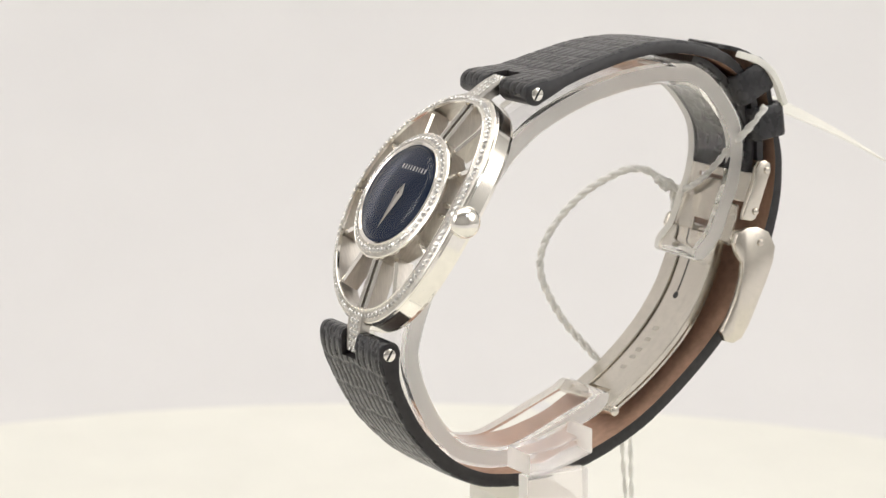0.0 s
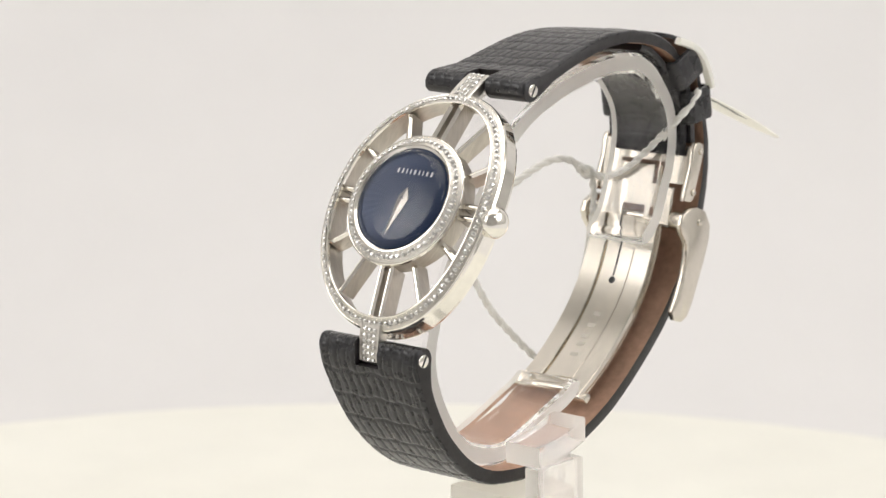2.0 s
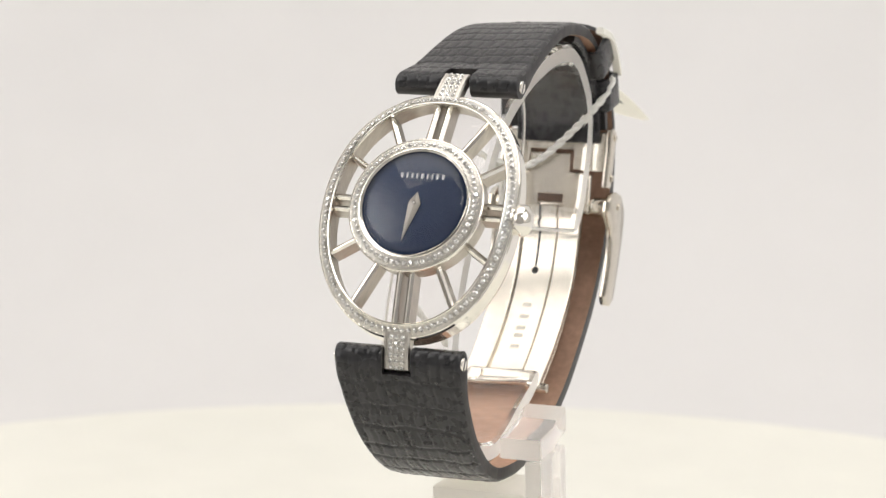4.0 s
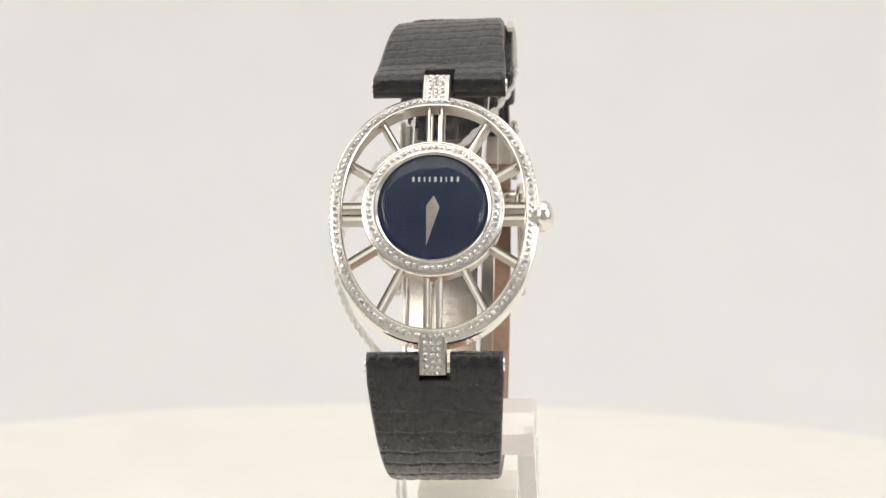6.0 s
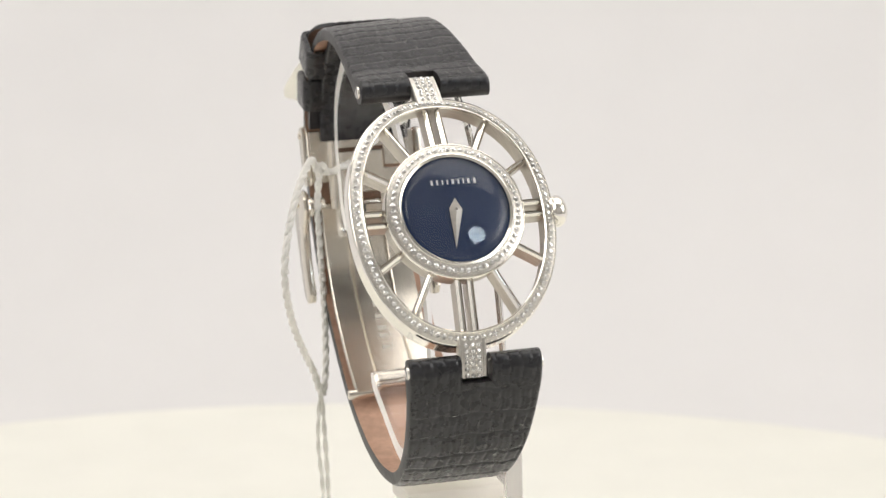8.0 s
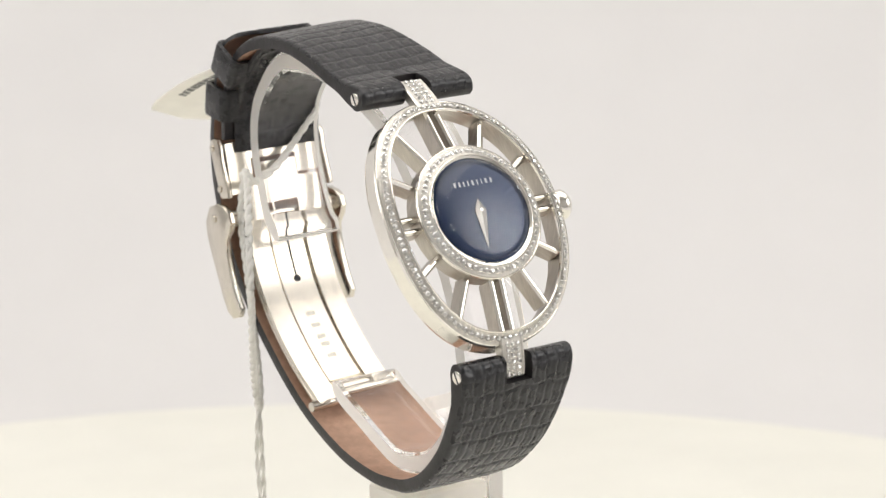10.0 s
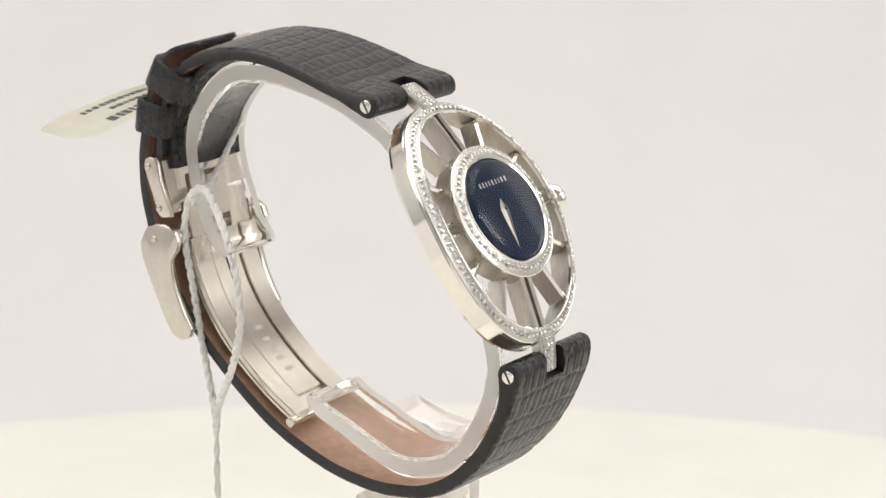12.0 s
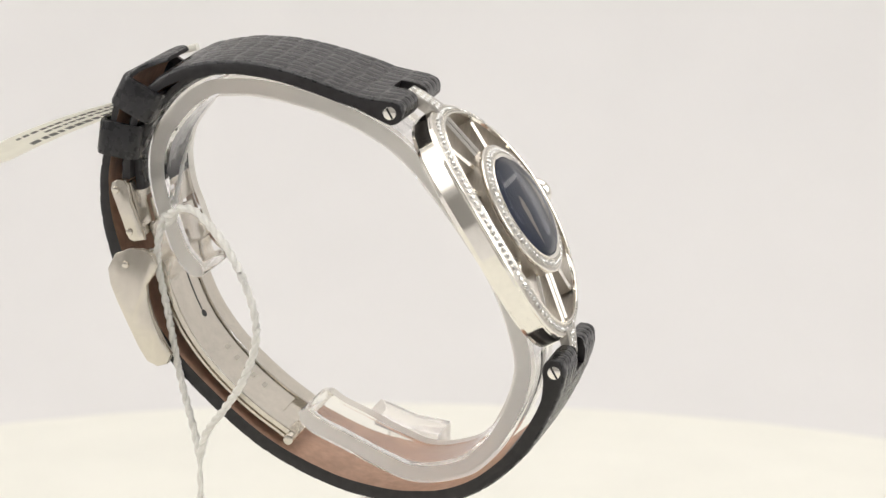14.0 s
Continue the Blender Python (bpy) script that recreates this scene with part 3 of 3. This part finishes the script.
def strap(top):
    skins = [LEATHER, LINING, EDGE]
    upper = [(5.9, 103.1), (7.6, 103.8), (11, 104.8), (15, 106.0), (19, 107.1), (23, 108.0), (27, 108.5), (31, 108.5), (35, 107.9), (38.4, 106.9), (41.4, 105.2), (43.7, 102.6), (45.0, 99.4), (45.9, 95.4), (46.2, 91.4)]
    taper = lambda s: 9.2 - 1.5 * min(max((s - 4) / 24, 0), 1)
    body = lambda s: 1.8 + 2.0 * max(0, 1 - s / 6.5) - 0.5 * min(max((s - 32) / 8, 0), 1)
    # lining past 43 mm is painted black for the shade inside the loop
    over = band("strap_upper", upper, taper, body, skins, top, "black lizard strap half with tan lining", side=1, scales=0.12, notch=4.0, nose=1.9, rows=(2.3, 3.0), shade_span=(43, 99))
    # the upper half is a little twisted on its way over the stand
    for v in over.data.vertices:
        a, b = v.co.y / MM, v.co.z / MM
        ease = min(max((a - 7) / 8, 0), 1) * min(max((b - 96) / 6, 0), 1)
        v.co.z += (0.042 * v.co.x / MM - 0.1) * ease * MM
    lower = [(-14.9, 71.4), (-15.4, 69.6), (-15.0, 66.4), (-13.4, 62.4), (-10.3, 57.4), (-5.6, 52.8), (-0.8, 50.2), (3.6, 49.3), (9.2, 49.2), (17.2, 50.8), (27.0, 55.4), (36.8, 63.4), (42.6, 70.2),
             (46.5, 77.0), (48.9, 84.6), (49.4, 90.6), (48.8, 95.0), (48.0, 98.8), (47.3, 101.6), (46.6, 103.8), (45.5, 105.6), (44.0, 106.9), (42.2, 107.6), (41.0, 107.8)]
    body = lambda s: 2.0 + 1.6 * max(0, 1 - s / 6.5) - 0.9 * min(max((s - 88) / 20, 0), 1) - 0.6 * min(max((s - 112) / 10, 0), 1)
    band("strap_lower", lower, taper, body, skins, top, "black lizard strap half with tan lining, its tail tucked up the back", side=-1, scales=0.20, notch=3.4, nose=1.9, tail=6.0)
    inside = [(34.6, 106.7), (37.4, 105.6), (41.2, 102.2), (43.6, 98.3), (44.9, 94.2), (44.6, 89.6)]
    band("strap_inner_fold", inside, lambda s: 6.6, lambda s: 1.0, [LEATHER, LINING, EDGE], top, "folded black lizard strap end inside the loop", side=-1, scales=0.06, across=70).location.x = 0.0004
    for name, at, tangent, half_n, length in (("keeper", (44.2, 102.9), (0.45, -0.89), 3.2, 4.6), ("keeper", (47.0, 97.0), (0.14, -0.99), 3.0, 4.8)):
        t = Vector(tangent).normalized()
        nrm = Vector((-t.y, t.x))
        bm = bmesh.new()
        rows, half_u, th, seg = [], 8.7, 0.9, 6
        for e, grow in ((-0.5, -0.12), (-0.42, 0.0), (0.42, 0.0), (0.5, -0.12)):
            outer, innr = [], []
            for cx, cy, a0 in ((1, 1, 0), (-1, 1, 90), (-1, -1, 180), (1, -1, 270)):
                for k in range(seg):
                    f = radians(a0 + 90 * k / (seg - 1))
                    for ring, r, d in ((outer, 1.3, grow), (innr, 0.5, -th)):
                        uu = cx * (half_u - 1.3) + (r + (d if ring is outer else 0)) * math.cos(f)
                        nn = cy * (half_n - 1.3) + (r + (d if ring is outer else 0)) * math.sin(f)
                        c = Vector(at) + t * (e * length) + nrm * nn
                        ring.append(bm.verts.new(Vector((uu, c.x, c.y)) * MM))
            rows.append((outer, innr))
        n = len(rows[0][0])
        for (o0, i0), (o1, i1) in zip(rows, rows[1:]):
            for k in range(n):
                j = (k + 1) % n
                bm.faces.new((o0[k], o0[j], o1[j], o1[k]))
                bm.faces.new((i0[k], i1[k], i1[j], i0[j]))
        for o, i in (rows[0], rows[-1]):
            for k in range(n):
                j = (k + 1) % n
                bm.faces.new((o[k], o[j], i[j], i[k]))
        part(name, bm, LEATHER, top, "black leather strap keeper loop")


def clasp(top):
    buckle = new("clasp")
    buckle.parent = top
    tagged(buckle, "folding steel deployment clasp")
    # curved blade with raised rails and a keyhole slot
    path = [(41.6, 79.6), (40.4, 75.4), (38.0, 70.2), (34.0, 65.0), (28.4, 60.0), (22.4, 56.0)]
    band("blade", path, lambda s: 6.3, lambda s: 0.7, [CLASP_STEEL, CLASP_STEEL, CLASP_STEEL], buckle, "curved polished clasp blade", side=-1, across=24, step=0.7)
    mid, s = spline(path, 0.7)
    tan = np.gradient(mid, axis=0)
    tan /= np.linalg.norm(tan, axis=1)[:, None]
    nor = np.stack([tan[:, 1], -tan[:, 0]], 1)
    if nor[4] @ (np.array([17.0, 80.0]) - mid[4]) < 0:
        nor = -nor

    def rail(name, u0, u1, s0, s1, lift0, lift1, mat, label=""):
        k = [i for i in range(len(s)) if s0 <= s[i] <= s1]
        bm = bmesh.new()
        rows = []
        for i in k:
            sec = [(u0, lift0), (u1, lift0), (u1, lift1 - 0.1), (u1 - 0.1, lift1), (u0 + 0.1, lift1), (u0, lift1 - 0.1)]
            rows.append([bm.verts.new(Vector((u, mid[i, 0] + nor[i, 0] * d, mid[i, 1] + nor[i, 1] * d)) * MM) for u, d in sec])
        for p, q in zip(rows, rows[1:]):
            for a in range(6):
                b = (a + 1) % 6
                bm.faces.new((p[a], p[b], q[b], q[a]))
        bm.faces.new(rows[0])
        bm.faces.new(rows[-1])
        return part(name, bm, mat, buckle, label)

    end = s[-1]
    rail("rail", -6.4, -3.0, 0, end, 0.36, 1.15, CLASP_STEEL, "polished steel rail of the clasp")
    rail("rail", 3.0, 6.4, 0, end, 0.36, 1.15, CLASP_STEEL, "polished steel rail of the clasp")
    rail("inlay", -2.7, 2.7, 0, end - 3, 0.36, 0.85, CLASP_STEEL, "satin steel inlay of the clasp")
    # slot shade painted as a raised dark strip on the inlay
    rail("slot", -0.22, 0.22, 0, 9.6, 0.84, 0.90, SHADOW_GAP)
    for k in range(5):
        rail("engraved_bar", -0.8, 0.8, 15.2 + 1.9 * k, 16.6 + 1.9 * k, 0.84, 0.875, ENGRAVED, "plain engraved stroke")
    hole = min(range(len(s)), key=lambda i: abs(s[i] - 9.9))
    a = Vector((0, *mid[hole])) * MM
    nn = Vector((0, *nor[hole])) * MM
    # keyhole shade as a dark disc on the inlay, no hole cut
    part("keyhole", rod(a + nn * 0.5, a + nn * 0.91, 0.55 * MM, 16), SHADOW_GAP, buckle)
    part("hinge_pin", rod((-7.6 * MM, 22.4 * MM, 56.4 * MM), (7.6 * MM, 22.4 * MM, 56.4 * MM), 0.75 * MM, 14, 0.15 * MM), CLASP_STEEL, buckle)
    # the blade sits a little off the strap's middle and is rolled, one edge nearer to the lining
    for o in buckle.children:
        o.location.x = -0.9 * MM
        for v in o.data.vertices:
            inward = Vector((0, 17 * MM - v.co.y, 80 * MM - v.co.z)).normalized()
            v.co += inward * (0.05 * v.co.x)
    # folded cover plates behind the ring
    def upright(name, outline, v0, thick, mat, label=""):
        """A plate seen face on from the front: outline across and up, leaning with the ring."""
        bm = bmesh.new()
        face = bm.faces.new([bm.verts.new(Vector((u, v0 + (w - 84) * 0.25, w)) * MM) for u, w in outline])
        out = bmesh.ops.extrude_face_region(bm, geom=[face])
        for v in out["geom"]:
            if isinstance(v, bmesh.types.BMVert):
                v.co.y += thick * MM
        bmesh.ops.recalc_face_normals(bm, faces=bm.faces)
        rim = [e for e in bm.edges if abs(e.verts[0].co.z - e.verts[1].co.z) > 1e-9 or abs(e.verts[0].co.x - e.verts[1].co.x) > 1e-9]
        bmesh.ops.bevel(bm, geom=rim, offset=0.1 * MM, segments=1, affect="EDGES")
        return part(name, bm, mat, buckle, label, smooth=30)

    cover = [(-8.0, 83.4), (-3.8, 83.4), (-3.8, 88.2), (3.2, 88.2), (3.2, 85.2), (8.0, 85.2), (8.0, 91.0), (-8.0, 91.0)]
    upright("cover_plate", cover, 43.6, 0.5, CLASP_STEEL, "polished steel clasp cover with a square cut-out")
    tongue = [(-5.6, 79.0), (-1.9, 79.0), (-1.9, 81.6), (2.1, 81.6), (2.1, 79.0), (6.2, 79.0), (6.2, 84.8), (2.9, 85.0), (2.9, 87.8), (-3.5, 87.8), (-3.5, 84.8), (-5.6, 84.6)]
    upright("tongue_plate", tongue, 43.0, 0.45, CLASP_STEEL, "satin steel clasp tongue with a square notch")
    part("crossbar", rod((-7.9 * MM, 43.4 * MM, 79.4 * MM), (7.9 * MM, 43.4 * MM, 79.4 * MM), 0.9 * MM, 18, 0.15 * MM), CLASP_STEEL, buckle)
    wing_line = [(44.5, 82.2), (46.6, 81.3), (47.8, 79.0), (47.5, 76.8), (46.5, 74.3), (44.9, 70.9), (43.4, 67.8), (42.2, 66.0), (40.7, 65.4), (39.2, 65.9), (38.6, 67.3), (39.9, 69.4), (41.2, 72.2), (42.0, 75.0),
                 (42.1, 77.0), (41.0, 78.6), (40.6, 80.0), (41.2, 81.4), (42.6, 82.1)]
    link_line = [(46.4, 91.6), (47.3, 91.1), (47.5, 90.1), (46.6, 87.6), (45.0, 83.2), (44.2, 82.8), (42.6, 83.2), (42.8, 84.2), (44.5, 88.4), (44.9, 90.6), (45.5, 91.5)]
    for sg in (-1, 1):
        part("wing", plate([(a - 0.4 * sg, b) for a, b in wing_line], sg * 8.9, sg * 10.0, 0.25), CLASP_STEEL, buckle, "teardrop release wing of polished steel")
        part("link", plate([(a - 0.4 * sg, b) for a, b in link_line], sg * 8.1, sg * 9.0, 0.2), CLASP_STEEL, buckle, "slim steel side link")
        part("barrel", rod((sg * 6.5 * MM, 43.0 * MM, 80.0 * MM), (sg * 9.0 * MM, 43.0 * MM, 80.0 * MM), 1.5 * MM, 20, 0.2 * MM), CLASP_STEEL, buckle)
        for a, b, u in ((45.1, 79.8, 10.0), (46.7, 90.1, 9.0), (44.8, 84.2, 9.0)):
            part("rivet", rod((sg * (u - 0.2) * MM, (a - 0.4 * sg) * MM, b * MM), (sg * (u + 0.25) * MM, (a - 0.4 * sg) * MM, b * MM), 0.5 * MM, 14, 0.15 * MM), CLASP_STEEL, buckle)


# ---- string and tag ----
def cord():
    top = tagged(new("tag_string"), "twisted white cotton string looped round the clasp", "string")

    def twisted(name, points, r, lay, pitch):
        verts, faces = [], []
        p, s = spline(points, 0.25)
        tan = np.gradient(p, axis=0)
        tan /= np.linalg.norm(tan, axis=1)[:, None]
        a = np.cross(tan, np.array([0.3, 0.5, 0.81]))
        a /= np.linalg.norm(a, axis=1)[:, None]
        b = np.cross(tan, a)
        for start in (0, math.pi):
            f = (2 * math.pi * s / pitch + start)[:, None]
            v, fc = tube((p + lay * (np.cos(f) * a + np.sin(f) * b)) * MM, r * MM)
            k = len(verts)
            verts.extend(v)
            faces.extend(tuple(i + k for i in q) for q in fc)
        mesh_from(name, verts, faces, [CORD], smooth=180, parent=top)

    twisted("loop", [(9.0, 45.8, 99.4), (8.2, 44.4, 97.0), (6.4, 43.2, 94.6), (2.4, 42.7, 90.4), (-1.8, 42.1, 86.8), (-5.6, 41.6, 85.4), (-8.6, 39.2, 87.2), (-9.4, 37.0, 88.4), (-11.0, 34.0, 88.0), (-14.0, 29.0, 84.4), (-16.4, 25.0, 78.6),
             (-17.0, 24.0, 73.0), (-15.6, 26.4, 66.6), (-13.4, 30.0, 61.4), (-11.2, 33.4, 57.0), (-9.8, 35.0, 53.0)], 0.40, 0.21, 3.6)
    twisted("strand", [(-7.2, 40.2, 86.8), (-7.5, 41.0, 85.4), (-7.8, 41.6, 80.4), (-7.9, 40.2, 73.0), (-8.0, 38.4, 63.5), (-8.6, 36.4, 56.5), (-9.4, 35.2, 52.6)], 0.38, 0.20, 3.6)
    twisted("knot", [(-7.4, 40.0, 85.4), (-8.2, 39.6, 86.0), (-8.3, 38.8, 86.8), (-7.5, 39.0, 87.2), (-7.0, 39.8, 86.4), (-7.5, 40.2, 85.4)], 0.34, 0.18, 3.0)
    twisted("loose_end", [(-9.7, 35.1, 53.2), (-9.3, 35.3, 44.0), (-9.0, 35.4, 33.0), (-9.3, 35.2, 22.0)], 0.22, 0.2, 6.0)
    twisted("loose_end", [(-9.9, 35.0, 53.4), (-10.6, 34.6, 46.0), (-10.0, 35.0, 36.0), (-10.9, 34.6, 25.0)], 0.19, 0.18, 6.0)
    return top


def price_tag():
    corners = [Vector((-7.5, 47.6, 102.0)), Vector((6.5, 47.4, 99.0)), Vector((6.2, 73.4, 87.0)), Vector((-6.6, 70.6, 92.0))]
    nu, nv, verts, faces = 6, 14, [], []

    def sheet(a, b, lift):
        p = corners[0].lerp(corners[1], a).lerp(corners[3].lerp(corners[2], a), b)
        return (p + Vector((0.1, 0.37, 0.92)) * (lift + 1.1 * math.sin(b * math.pi) * 0.6)) * MM

    for lift in (0.0, 0.18):
        for j in range(nv + 1):
            for i in range(nu + 1):
                b = j / nv
                a = i / nu
                cut = max(0, (b - 0.90) / 0.10)
                verts.append(sheet(a * (1 - 0.5 * cut) + 0.06 * cut, b, lift))
    M = (nu + 1) * (nv + 1)
    for j in range(nv):
        for i in range(nu):
            q = j * (nu + 1) + i
            faces += [(q, q + nu + 1, q + nu + 2, q + 1), (q + M, q + M + 1, q + M + nu + 2, q + M + nu + 1)]
    rim = [i for i in range(nu + 1)] + [j * (nu + 1) + nu for j in range(1, nv + 1)] + [nv * (nu + 1) + i for i in range(nu - 1, -1, -1)] + [j * (nu + 1) for j in range(nv - 1, 0, -1)]
    for k in range(len(rim)):
        a, b = rim[k], rim[(k + 1) % len(rim)]
        faces.append((a, b, b + M, a + M))
    tag = tagged(new("price_tag"), "small white paper price tag with grey printed lines", "tag")
    mesh_from("paper", verts, faces, [PAPER], smooth=40, parent=tag)
    rng = random.Random(9)
    for a, b0, b1, w in ((0.20, 0.03, 0.66, 0.05), (0.42, 0.03, 0.50, 0.045), (0.72, 0.02, 0.64, 0.085)):
        b = b0
        while b < b1:
            e = b + rng.uniform(0.025, 0.055)
            bm = bmesh.new()
            lo = [bm.verts.new(sheet(x, y, -0.016)) for x, y in ((a - w, b), (a + w, b), (a + w, e), (a - w, e))]
            hi = [bm.verts.new(sheet(x, y, -0.004)) for x, y in ((a - w, b), (a + w, b), (a + w, e), (a - w, e))]
            bm.faces.new(lo)
            bm.faces.new(hi)
            for k in range(4):
                j = (k + 1) % 4
                bm.faces.new((lo[k], lo[j], hi[j], hi[k]))
            part("print_bar", bm, GREY_INK, tag)
            b = e + rng.uniform(0.008, 0.02)
    wrap = [(49.4, 99.4), (48.4, 102.0), (46.9, 104.3), (44.6, 106.0), (41.4, 107.1)]
    loop = band("paper_loop", wrap, lambda s: 0.6, lambda s: 0.9, [PAPER, PAPER, PAPER], tag, side=-1, across=8, step=0.8)
    loop.data.transform(Matrix.Translation((8.5 * MM, 0, 0)))
    return tag


studio()
PLATTER = turntable()
STAND = acrylic_stand()
WATCH = watch()
CORD_LOOP = cord()
TAG = price_tag()


def motions():
    """The platter turns, and carries the stand, the watch, the string and the tag with it."""
    times = [0.5 * k for k in range(29)]
    walk(PLATTER, [(t, Matrix.Rotation(turn_at(t), 4, "Z")) for t in times])
    for thing in (STAND, WATCH, CORD_LOOP, TAG):
        walk(thing, [(t, Matrix.Rotation(turn_at(t), 4, "Z") @ LEAN) for t in times])


motions()
